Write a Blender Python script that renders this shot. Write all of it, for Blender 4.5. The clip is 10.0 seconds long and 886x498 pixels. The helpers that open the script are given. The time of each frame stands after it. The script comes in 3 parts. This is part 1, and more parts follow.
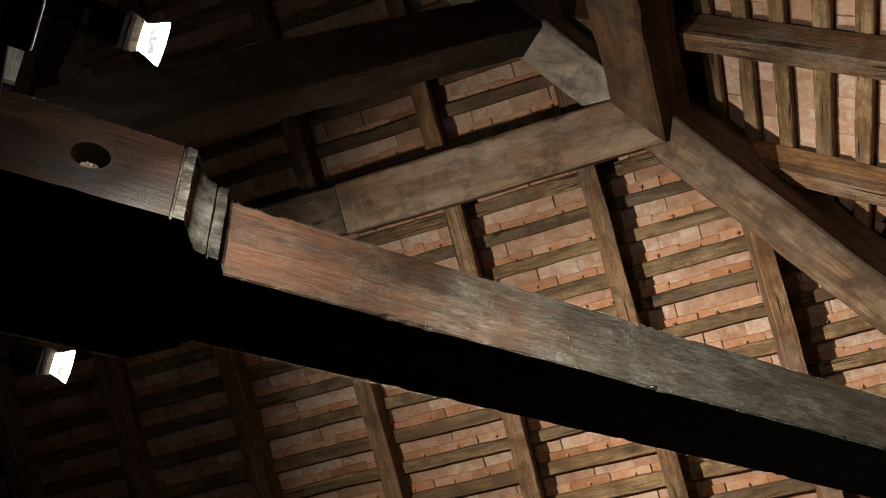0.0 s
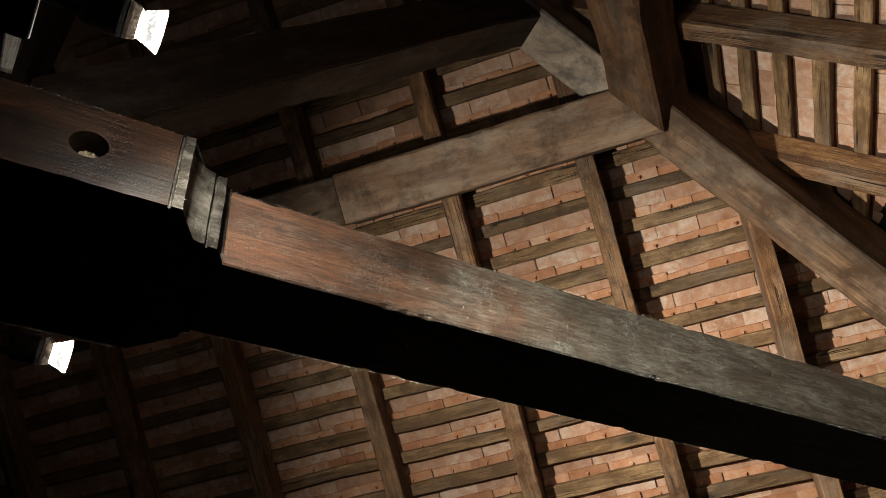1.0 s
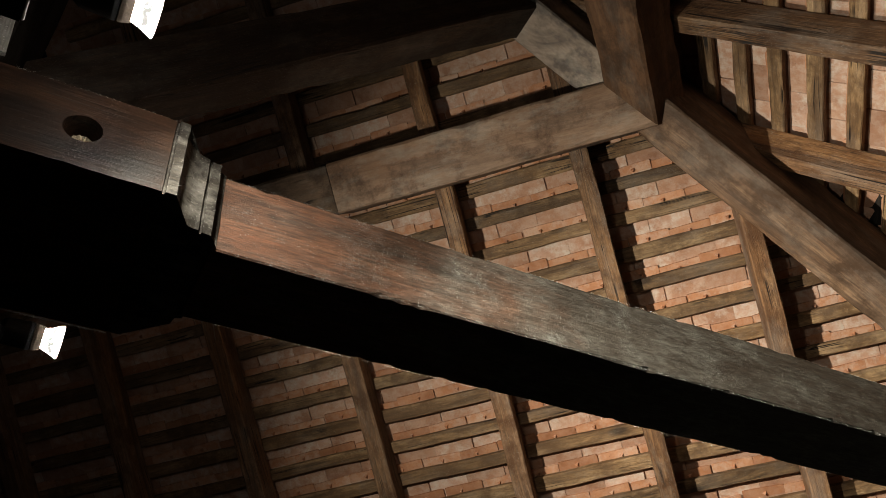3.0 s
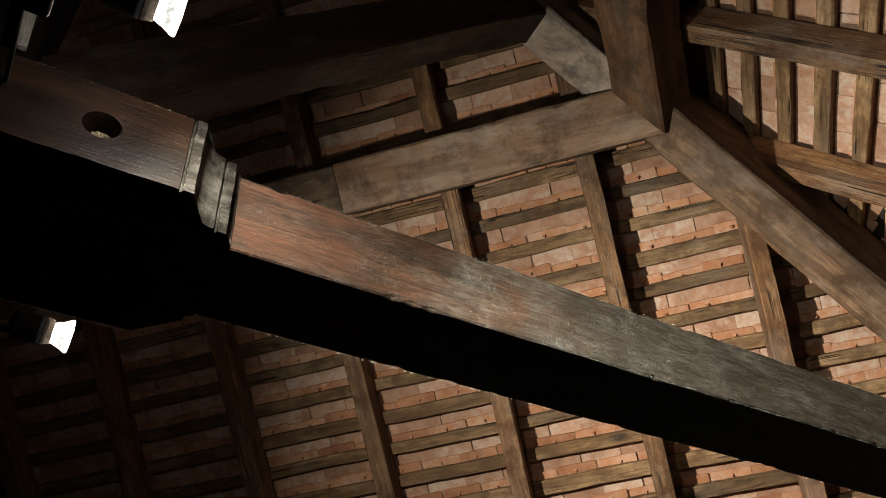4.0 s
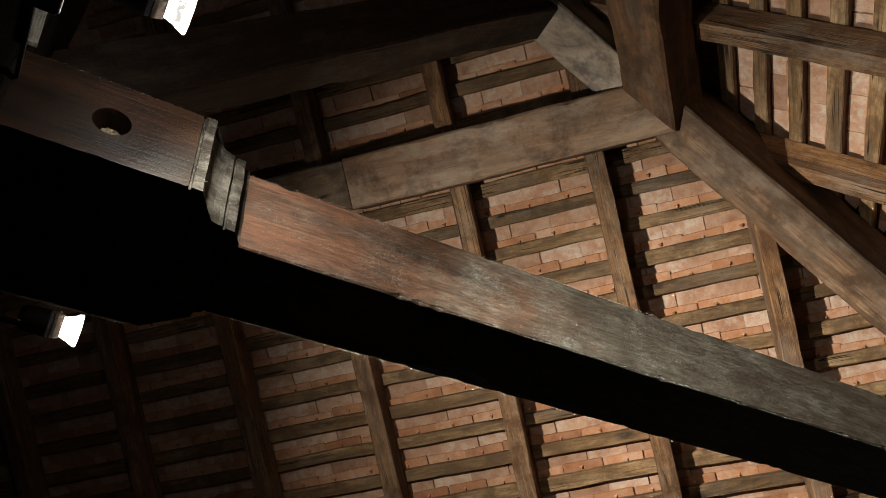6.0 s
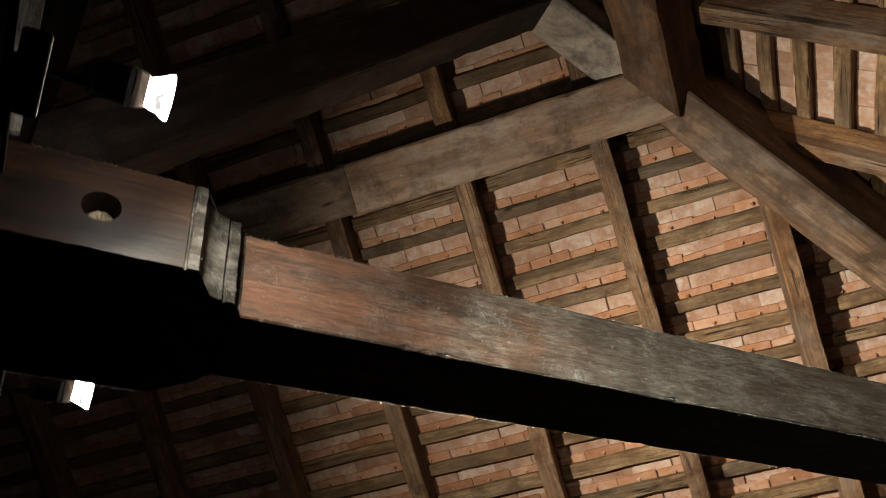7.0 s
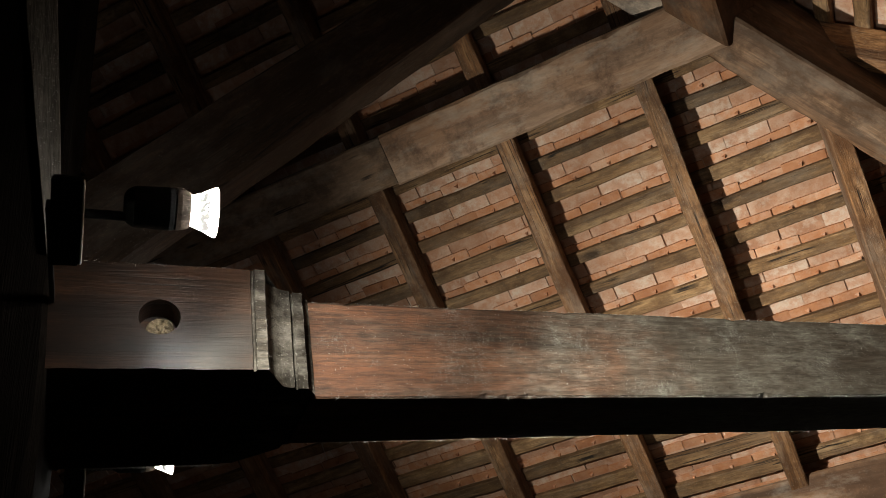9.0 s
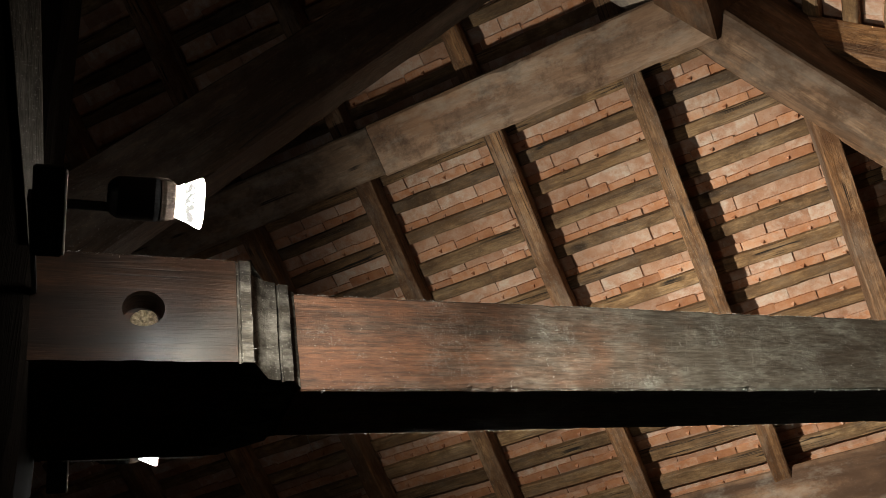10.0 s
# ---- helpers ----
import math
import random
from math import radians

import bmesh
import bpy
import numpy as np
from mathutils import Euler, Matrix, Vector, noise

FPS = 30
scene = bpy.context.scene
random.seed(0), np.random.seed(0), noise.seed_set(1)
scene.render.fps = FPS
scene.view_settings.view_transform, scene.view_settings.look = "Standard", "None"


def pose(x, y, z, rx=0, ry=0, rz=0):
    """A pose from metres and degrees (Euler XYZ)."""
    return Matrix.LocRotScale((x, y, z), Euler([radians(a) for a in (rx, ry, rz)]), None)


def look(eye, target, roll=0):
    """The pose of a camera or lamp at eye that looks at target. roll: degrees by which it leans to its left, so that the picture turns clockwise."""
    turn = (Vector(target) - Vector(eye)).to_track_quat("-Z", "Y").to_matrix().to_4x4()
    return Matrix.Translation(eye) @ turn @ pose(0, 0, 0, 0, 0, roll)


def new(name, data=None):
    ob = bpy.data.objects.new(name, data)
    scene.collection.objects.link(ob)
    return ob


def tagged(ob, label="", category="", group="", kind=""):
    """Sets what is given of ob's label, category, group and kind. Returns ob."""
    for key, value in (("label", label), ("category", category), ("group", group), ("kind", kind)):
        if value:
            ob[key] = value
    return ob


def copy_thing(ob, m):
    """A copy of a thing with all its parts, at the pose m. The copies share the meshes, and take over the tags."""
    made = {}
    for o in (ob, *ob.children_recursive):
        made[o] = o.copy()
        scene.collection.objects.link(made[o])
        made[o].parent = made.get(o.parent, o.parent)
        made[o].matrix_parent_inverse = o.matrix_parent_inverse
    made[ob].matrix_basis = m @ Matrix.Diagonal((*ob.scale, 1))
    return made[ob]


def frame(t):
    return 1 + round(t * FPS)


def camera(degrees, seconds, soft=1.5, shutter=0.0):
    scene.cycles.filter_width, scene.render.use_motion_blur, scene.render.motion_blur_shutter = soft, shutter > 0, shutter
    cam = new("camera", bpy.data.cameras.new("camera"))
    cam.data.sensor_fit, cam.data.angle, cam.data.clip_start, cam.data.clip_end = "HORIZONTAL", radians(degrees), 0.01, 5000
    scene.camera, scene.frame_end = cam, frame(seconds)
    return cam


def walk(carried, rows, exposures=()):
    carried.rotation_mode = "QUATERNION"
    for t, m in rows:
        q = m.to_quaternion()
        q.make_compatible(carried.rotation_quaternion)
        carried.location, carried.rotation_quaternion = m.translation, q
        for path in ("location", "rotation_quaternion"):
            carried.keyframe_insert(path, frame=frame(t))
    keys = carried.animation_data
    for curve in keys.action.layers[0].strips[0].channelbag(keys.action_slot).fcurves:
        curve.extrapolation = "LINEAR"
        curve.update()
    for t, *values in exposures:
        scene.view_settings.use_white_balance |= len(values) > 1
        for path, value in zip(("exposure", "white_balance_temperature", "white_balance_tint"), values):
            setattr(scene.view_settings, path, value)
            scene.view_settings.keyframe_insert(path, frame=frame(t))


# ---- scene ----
cam = camera(56.4, 10.0, soft=0.8, shutter=0.5)
PATH = [
    (0, (-0.537, -1.003, 1.45), (0.208, 0.211, 2.854), -6.2),
    (0.5, (-0.537, -0.999, 1.449), (0.213, 0.221, 2.845), -6.3),
    (1, (-0.539, -0.997, 1.449), (0.218, 0.227, 2.838), -6.4),
    (1.5, (-0.538, -0.995, 1.448), (0.226, 0.231, 2.83), -6.6),
    (2, (-0.537, -0.992, 1.448), (0.236, 0.237, 2.824), -6.7),
    (2.5, (-0.536, -0.992, 1.448), (0.244, 0.236, 2.82), -6.6),
    (2.7, (-0.537, -0.992, 1.448), (0.244, 0.236, 2.82), -6.5),
    (3.8, (-0.566, -0.988, 1.444), (0.218, 0.235, 2.819), -5.3),
    (4, (-0.569, -0.986, 1.446), (0.216, 0.235, 2.821), -5.1),
    (4.5, (-0.571, -0.989, 1.449), (0.21, 0.231, 2.827), -4.6),
    (5, (-0.571, -0.989, 1.449), (0.205, 0.235, 2.827), -4.1),
    (5.5, (-0.572, -0.991, 1.452), (0.201, 0.241, 2.824), -4.0),
    (5.7, (-0.571, -0.991, 1.452), (0.2, 0.245, 2.822), -3.9),
    (6.8, (-0.575, -1.05, 1.541), (0.199, 0.245, 2.853), -5.5),
    (7, (-0.587, -1.091, 1.588), (0.183, 0.234, 2.874), -6.5),
    (7.5, (-0.612, -1.124, 1.684), (0.139, 0.297, 2.873), -7.7),
    (8, (-0.625, -1.142, 1.762), (0.104, 0.353, 2.873), -8.8),
    (8.5, (-0.641, -1.177, 1.822), (0.08, 0.337, 2.913), -9.9),
    (9, (-0.647, -1.174, 1.854), (0.087, 0.34, 2.935), -10.8),
    (9.5, (-0.649, -1.176, 1.863), (0.105, 0.34, 2.928), -10.9),
    (10, (-0.645, -1.171, 1.86), (0.119, 0.345, 2.917), -10.9),
]
walk(cam, [(t, look(eye, target, roll)) for t, eye, target, roll in PATH])

# ---- world and light ----
world = bpy.data.worlds.new("night")
world.use_nodes = True
world.node_tree.nodes["Background"].inputs[0].default_value = (0.5, 0.6, 0.8, 1)
world.node_tree.nodes["Background"].inputs[1].default_value = 0.0004
scene.world = world

S = math.sqrt(0.5)
HIP_Y = 0.124                      # plane of the hip, over the middle of the tie beam
LAMP_A = Vector((-0.530, -0.297, 2.513))
LAMP_B = Vector((-0.518, 0.455, 2.474))


def spot(name, eye, target, watts, degrees, blend, colour):
    data = bpy.data.lights.new(name, "SPOT")
    data.energy, data.spot_size, data.spot_blend = watts, radians(degrees), blend
    data.color, data.shadow_soft_size = colour, 0.02
    ob = new(name, data)
    ob.matrix_world = look(eye, target)
    return ob


WARM = (1.0, 0.955, 0.80)
# the beams of light from each lamp's mouth: the front lamp is tipped along the tie beam, with a spill to the near slope
# and a faint glow beside it; the rear lamp points at the far slope with a wide spill
for name, at, aim, watts, degrees in (
        ("spot_core", LAMP_A, (1.0, -0.05, -0.26), 320, 73),
        ("spot_spill", LAMP_A, (1.0, -0.60, 0.10), 85, 100),
        ("spot_glow", LAMP_A, (1.0, 0.25, -0.60), 24, 152),
        ("spot_core", LAMP_B, (1.0, -0.06, 0.03), 280, 80),
        ("spot_spill", LAMP_B, (1.0, 0.02, 0.19), 132, 124)):
    mouth = at + Vector((0.012, 0, 0))
    spot(name, mouth, mouth + Vector(aim), watts, degrees, 1.0, WARM)


# ---- materials ----
def mat_new(name):
    m = bpy.data.materials.new(name)
    m.use_nodes = True
    nt = m.node_tree
    return m, nt, nt.nodes["Principled BSDF"]


def nd(nt, kind, **inputs):
    n = nt.nodes.new(kind)
    for k, v in inputs.items():
        n.inputs[k.replace("_", " ")].default_value = v
    return n


def ramp(nt, fac, stops):
    r = nt.nodes.new("ShaderNodeValToRGB")
    while len(r.color_ramp.elements) < len(stops):
        r.color_ramp.elements.new(0.5)
    for e, (p, c) in zip(r.color_ramp.elements, stops):
        e.position, e.color = p, (*c, 1) if len(c) == 3 else c
    nt.links.new(fac, r.inputs[0])
    return r.outputs[0]


def mixc(nt, fac, a, b, mode="MIX"):
    m = nt.nodes.new("ShaderNodeMix")
    m.data_type, m.blend_type = "RGBA", mode
    for sock, v in ((m.inputs[0], fac), (m.inputs[6], a), (m.inputs[7], b)):
        if hasattr(v, "is_linked"):
            nt.links.new(v, sock)
        else:
            sock.default_value = v if isinstance(v, (int, float)) else (*v, 1)
    return m.outputs[2]


def mth(nt, op, a, b=0.0):
    m = nt.nodes.new("ShaderNodeMath")
    m.operation = op
    for sock, v in ((m.inputs[0], a), (m.inputs[1], b)):
        if hasattr(v, "is_linked"):
            nt.links.new(v, sock)
        else:
            sock.default_value = v
    return m.outputs[0]


def coords(nt, scale, shift_by_object=True):
    tc = nt.nodes.new("ShaderNodeTexCoord")
    mp = nt.nodes.new("ShaderNodeMapping")
    mp.inputs["Scale"].default_value = scale
    nt.links.new(tc.outputs["Object"], mp.inputs["Vector"])
    if shift_by_object:
        oi = nt.nodes.new("ShaderNodeObjectInfo")
        mul = mth(nt, "MULTIPLY", oi.outputs["Random"], 37.0)
        cx = nt.nodes.new("ShaderNodeCombineXYZ")
        for i in range(3):
            nt.links.new(mul, cx.inputs[i])
        nt.links.new(cx.outputs[0], mp.inputs["Location"])
    return mp.outputs["Vector"]


def tex(nt, vec, scale, detail=6.0, rough=0.6, distortion=0.0):
    n = nd(nt, "ShaderNodeTexNoise", Scale=scale, Detail=detail, Roughness=rough, Distortion=distortion)
    nt.links.new(vec, n.inputs["Vector"])
    return n.outputs["Fac"]


def wood(name, dark, mid, light, rough=0.75, grain=1.0, dust=0.0, bump=0.5, stretch=0.06, spec=0.3, vary=0.28, hair=0.6, splits=0.5, coat=0.0, silver=0.0, knots=0.0, mottle=0.5, ring=0.36, specks=1.4):
    """Sawn timber with its grain along the local x axis: growth rings, knots, drying cracks, stains, weathering and dust."""
    m, nt, b = mat_new(name)
    along, long, still = coords(nt, (stretch, 1, 1)), coords(nt, (0.018, 1, 1)), coords(nt, (1, 1, 1))
    half_way = coords(nt, (0.28, 1, 1))
    fine = tex(nt, along, 150 * grain, 8, 0.75, 0.3)
    broad = tex(nt, along, 17 * grain, 5, 0.6, 1.4)
    blot = tex(nt, still, 8, 7, 0.7)
    grit = tex(nt, half_way, 95, 6, 0.78)
    oi = nt.nodes.new("ShaderNodeObjectInfo")
    rings = mth(nt, "ADD", mth(nt, "MULTIPLY", mth(nt, "SINE", mth(nt, "MULTIPLY", broad, 85.0)), 0.5), 0.5)
    col = ramp(nt, broad, [(0.33, dark), (0.51, mid), (0.66, light)])
    col = mixc(nt, mth(nt, "MULTIPLY", rings, ring), col, dark)
    if silver:
        # weathered grey, in long patches, more on some timbers than on others
        lean = mth(nt, "MULTIPLY", mth(nt, "FRACT", mth(nt, "MULTIPLY", oi.outputs["Random"], 13.7)), 0.30)
        patch = mth(nt, "ADD", tex(nt, half_way, 6, 5, 0.6), lean)
        g = 0.36 * (mid[0] + mid[1] + mid[2])
        col = mixc(nt, ramp(nt, patch, [(0.56, (0, 0, 0)), (0.76, (silver,) * 3)]), col, (g * 1.08, g, g * 0.88))
    col = mixc(nt, ramp(nt, grit, [(0.36, (mottle,) * 3), (0.56, (0, 0, 0))]), col, tuple(c * 0.45 for c in dark))
    col = mixc(nt, ramp(nt, fine, [(0.40, (min(1.0, hair * 1.35),) * 3), (0.53, (0, 0, 0))]), col, tuple(c * 0.5 for c in dark))
    col = mixc(nt, ramp(nt, blot, [(0.38, (0.85, 0.85, 0.85)), (0.53, (0, 0, 0))]), col, dark)
    split = mth(nt, "ABSOLUTE", mth(nt, "SUBTRACT", tex(nt, long, 42 * grain, 3, 0.5, 0.6), 0.5))
    crack = mth(nt, "MULTIPLY", ramp(nt, split, [(0.006, (1, 1, 1)), (0.016, (0, 0, 0))]), ramp(nt, tex(nt, still, 4, 2), [(splits, (0, 0, 0)), (splits + 0.07, (1, 1, 1))]))
    if knots:
        vo = nd(nt, "ShaderNodeTexVoronoi", Scale=5.5)
        nt.links.new(coords(nt, (0.45, 1, 1)), vo.inputs["Vector"])
        eye = mth(nt, "ADD", vo.outputs["Distance"], mth(nt, "MULTIPLY", mth(nt, "SUBTRACT", grit, 0.5), 0.10))
        col = mixc(nt, ramp(nt, eye, [(0.05, (knots,) * 3), (0.13, (0, 0, 0))]), col, tuple(c * 0.35 for c in dark))
    tone = nt.nodes.new("ShaderNodeMapRange")
    tone.inputs[3].default_value, tone.inputs[4].default_value = 1 - vary, 1 + vary
    nt.links.new(oi.outputs["Random"], tone.inputs[0])
    hsv = nt.nodes.new("ShaderNodeHueSaturation")
    nt.links.new(tone.outputs[0], hsv.inputs["Value"])
    nt.links.new(col, hsv.inputs["Color"])
    col = hsv.outputs[0]
    if dust:
        grey = tex(nt, coords(nt, (0.5, 1, 1)), 10, 7, 0.7)
        col = mixc(nt, ramp(nt, grey, [(0.49, (0, 0, 0)), (0.66, (dust, dust, dust))]), col, (0.36, 0.33, 0.29))
        speck = tex(nt, still, 330, 2, 0.5)
        col = mixc(nt, ramp(nt, speck, [(0.65, (0, 0, 0)), (0.71, (min(1.0, specks * dust),) * 3)]), col, (0.60, 0.58, 0.53))
    col = mixc(nt, crack, col, (0.012, 0.008, 0.006))
    nt.links.new(col, b.inputs["Base Color"])
    rr = ramp(nt, fine, [(0.3, (rough - 0.08,) * 3), (0.7, (rough + 0.1,) * 3)])
    nt.links.new(rr, b.inputs["Roughness"])
    b.inputs["Specular IOR Level"].default_value = spec
    b.inputs["Coat Weight"].default_value, b.inputs["Coat Roughness"].default_value = coat, 0.30
    bp = nd(nt, "ShaderNodeBump", Strength=bump, Distance=0.004)
    height = mth(nt, "SUBTRACT", mth(nt, "ADD", mth(nt, "ADD", fine, mth(nt, "MULTIPLY", grit, 0.6 * mottle)), mth(nt, "MULTIPLY", rings, 0.25)), crack)
    nt.links.new(height, bp.inputs["Height"])
    nt.links.new(bp.outputs[0], b.inputs["Normal"])
    return m


def tile_material(name, low, mid, high, bloom_to):
    """Fired clay, each tile with a tone of its own, mottled, with pale bloom and soot specks."""
    m, nt, b = mat_new(name)
    v = coords(nt, (1, 1, 1))
    big, fine, bloom = tex(nt, v, 11, 5, 0.6), tex(nt, v, 160, 6, 0.7), tex(nt, v, 26, 7, 0.75)
    base = ramp(nt, big, [(0.3, low), (0.5, mid), (0.7, high)])
    geo = nt.nodes.new("ShaderNodeNewGeometry")
    oi = nt.nodes.new("ShaderNodeObjectInfo")
    rnd = mth(nt, "FRACT", mth(nt, "ADD", mth(nt, "MULTIPLY", oi.outputs["Random"], 7.3), geo.outputs["Random Per Island"]))
    tone = ramp(nt, rnd, [(0.0, (0.72, 0.68, 0.65)), (0.3, (0.92, 0.89, 0.86)), (0.7, (1.03, 1.04, 1.05)), (1.0, (1.16, 1.26, 1.38))])
    col = mixc(nt, 1.0, base, tone, "MULTIPLY")
    pale = mth(nt, "MULTIPLY", ramp(nt, bloom, [(0.44, (0, 0, 0)), (0.62, (bloom_to,) * 3)]), ramp(nt, rnd, [(0.15, (0.25, 0.25, 0.25)), (0.85, (1, 1, 1))]))
    col = mixc(nt, pale, col, (0.56, 0.47, 0.40))
    col = mixc(nt, ramp(nt, fine, [(0.58, (0, 0, 0)), (0.70, (0.6, 0.6, 0.6))]), col, (0.16, 0.08, 0.05))
    nt.links.new(col, b.inputs["Base Color"])
    b.inputs["Roughness"].default_value = 0.92
    b.inputs["Specular IOR Level"].default_value = 0.2
    bp = nd(nt, "ShaderNodeBump", Strength=0.5, Distance=0.003)
    nt.links.new(mth(nt, "ADD", fine, bloom), bp.inputs["Height"])
    nt.links.new(bp.outputs[0], b.inputs["Normal"])
    return m


def plain(name, colour, rough=0.6, metal=0.0, scale=30.0, vary=0.25):
    m, nt, b = mat_new(name)
    f = tex(nt, coords(nt, (1, 1, 1)), scale, 6, 0.65)
    lo = tuple(c * (1 - vary) for c in colour)
    hi = tuple(min(1, c * (1 + vary)) for c in colour)
    nt.links.new(ramp(nt, f, [(0.3, lo), (0.7, hi)]), b.inputs["Base Color"])
    b.inputs["Roughness"].default_value, b.inputs["Metallic"].default_value = rough, metal
    bp = nd(nt, "ShaderNodeBump", Strength=0.2, Distance=0.003)
    nt.links.new(f, bp.inputs["Height"])
    nt.links.new(bp.outputs[0], b.inputs["Normal"])
    return m


def glow(name, colour, strength):
    """Lit reflector glass: blazing at neck and rim, with dimmer facets between."""
    m, nt, b = mat_new(name)
    b.inputs["Base Color"].default_value = (0.8, 0.8, 0.8, 1)
    b.inputs["Emission Color"].default_value = (*colour, 1)
    b.inputs["Roughness"].default_value = 0.1
    tc = nt.nodes.new("ShaderNodeTexCoord")
    sep = nt.nodes.new("ShaderNodeSeparateXYZ")
    nt.links.new(tc.outputs["Object"], sep.inputs[0])
    band = ramp(nt, mth(nt, "MULTIPLY", sep.outputs[0], -25.0), [(0.18, (0, 0, 0)), (0.28, (1, 1, 1)), (0.56, (1, 1, 1)), (0.66, (0, 0, 0))])
    facet = ramp(nt, tex(nt, coords(nt, (1, 1, 1), False), 170, 3, 0.6), [(0.54, (1, 1, 1)), (0.62, (0, 0, 0))])
    dim = mth(nt, "MULTIPLY", band, facet)
    fall = mth(nt, "SUBTRACT", 1.0, mth(nt, "MULTIPLY", dim, 0.9935))
    nt.links.new(mth(nt, "MULTIPLY", fall, strength), b.inputs["Emission Strength"])
    return m


def beam_material():
    """Varnished red-brown oak, dusty and grey towards the eaves, with pale scuffs and crumbs of dust."""
    m, nt, b = mat_new("dusty_varnished_oak")
    along, plain_v, half_way = coords(nt, (0.05, 1, 1), False), coords(nt, (1, 1, 1), False), coords(nt, (0.22, 1, 1), False)
    fine, broad = tex(nt, along, 170, 8, 0.78, 0.3), tex(nt, along, 16, 6, 0.65, 1.0)
    blot, cloud = tex(nt, plain_v, 7, 6, 0.65), tex(nt, coords(nt, (0.5, 1, 1), False), 12, 9, 0.8)
    grit = tex(nt, half_way, 130, 6, 0.8)
    col = ramp(nt, broad, [(0.30, (0.070, 0.031, 0.016)), (0.50, (0.158, 0.064, 0.032)), (0.72, (0.225, 0.102, 0.054))])
    grey = ramp(nt, broad, [(0.30, (0.050, 0.041, 0.032)), (0.50, (0.094, 0.080, 0.064)), (0.72, (0.14, 0.123, 0.101))])
    tc = nt.nodes.new("ShaderNodeTexCoord")
    sep = nt.nodes.new("ShaderNodeSeparateXYZ")
    nt.links.new(tc.outputs["Object"], sep.inputs[0])
    far = mth(nt, "ADD", sep.outputs[0], mth(nt, "MULTIPLY", mth(nt, "SUBTRACT", blot, 0.5), 1.3))
    col = mixc(nt, ramp(nt, mth(nt, "ADD", far, 0.40), [(0.26, (0, 0, 0)), (0.78, (1, 1, 1))]), col, grey)
    soot = tex(nt, half_way, 15, 8, 0.74)
    col = mixc(nt, ramp(nt, soot, [(0.36, (0.75, 0.75, 0.75)), (0.53, (0, 0, 0))]), col, (0.030, 0.021, 0.015))
    col = mixc(nt, ramp(nt, fine, [(0.40, (0.6, 0.6, 0.6)), (0.56, (0, 0, 0))]), col, (0.026, 0.017, 0.012))
    col = mixc(nt, ramp(nt, grit, [(0.38, (0.5, 0.5, 0.5)), (0.56, (0, 0, 0))]), col, (0.018, 0.012, 0.009))
    away = ramp(nt, mth(nt, "ADD", sep.outputs[0], 0.40), [(0.1, (0.22, 0.22, 0.22)), (0.95, (1, 1, 1))])
    # a film of dust, broken by the grain
    dusty = mth(nt, "MULTIPLY", ramp(nt, cloud, [(0.46, (0, 0, 0)), (0.74, (0.9, 0.9, 0.9))]), away)
    dusty = mth(nt, "MULTIPLY", dusty, ramp(nt, grit, [(0.40, (0.12, 0.12, 0.12)), (0.62, (0.95, 0.95, 0.95))]))
    col = mixc(nt, dusty, col, (0.34, 0.335, 0.29))
    # scuffed patches of pale crumbs
    patch = ramp(nt, tex(nt, coords(nt, (0.8, 1, 1), False), 9, 4, 0.6), [(0.55, (0, 0, 0)), (0.68, (0.8, 0.8, 0.8))])
    scuff = mth(nt, "MULTIPLY", ramp(nt, tex(nt, coords(nt, (1, 1, 0.35), False), 130, 6, 0.85, 0.8), [(0.52, (0, 0, 0)), (0.64, (0.55, 0.55, 0.55))]), patch)
    col = mixc(nt, scuff, col, (0.40, 0.41, 0.38))
    speck = tex(nt, plain_v, 560, 2, 0.5)
    sp = mth(nt, "MULTIPLY", ramp(nt, speck, [(0.60, (0, 0, 0)), (0.65, (0.95, 0.95, 0.95))]), patch)
    lone = ramp(nt, tex(nt, plain_v, 380, 1, 0.4), [(0.735, (0, 0, 0)), (0.765, (0.7, 0.7, 0.7))])
    sp = mth(nt, "MULTIPLY", mth(nt, "MAXIMUM", sp, lone), ramp(nt, mth(nt, "ADD", sep.outputs[0], 0.40), [(0.05, (0.45, 0.45, 0.45)), (0.5, (1, 1, 1))]))
    col = mixc(nt, sp, col, (0.62, 0.62, 0.59))
    nt.links.new(col, b.inputs["Base Color"])
    nt.links.new(ramp(nt, cloud, [(0.4, (0.50,) * 3), (0.65, (0.82,) * 3)]), b.inputs["Roughness"])
    b.inputs["Specular IOR Level"].default_value = 0.4
    bp = nd(nt, "ShaderNodeBump", Strength=0.8, Distance=0.003)
    nt.links.new(mth(nt, "ADD", mth(nt, "ADD", mth(nt, "ADD", fine, mth(nt, "MULTIPLY", grit, 0.5)), broad), sp), bp.inputs["Height"])
    nt.links.new(bp.outputs[0], b.inputs["Normal"])
    return m


OAK = beam_material()
HEAD = wood("varnished_oak", (0.010, 0.006, 0.004), (0.052, 0.023, 0.011), (0.125, 0.052, 0.022), rough=0.5, bump=0.30, spec=0.22, vary=0.02, grain=0.6, splits=0.60, coat=0.26, mottle=0.35, hair=0.45, ring=0.25, stretch=0.05)
MOULD = wood("dusty_moulding", (0.012, 0.009, 0.006), (0.034, 0.026, 0.018), (0.066, 0.054, 0.040), rough=0.7, dust=0.45, vary=0.02, mottle=0.75, specks=0.8)
RAFTER = wood("rafter_wood", (0.070, 0.030, 0.012), (0.22, 0.104, 0.042), (0.35, 0.190, 0.088), dust=0.2, vary=0.28, grain=0.7, hair=0.34, silver=0.25, knots=0.85, mottle=0.40, ring=0.32)
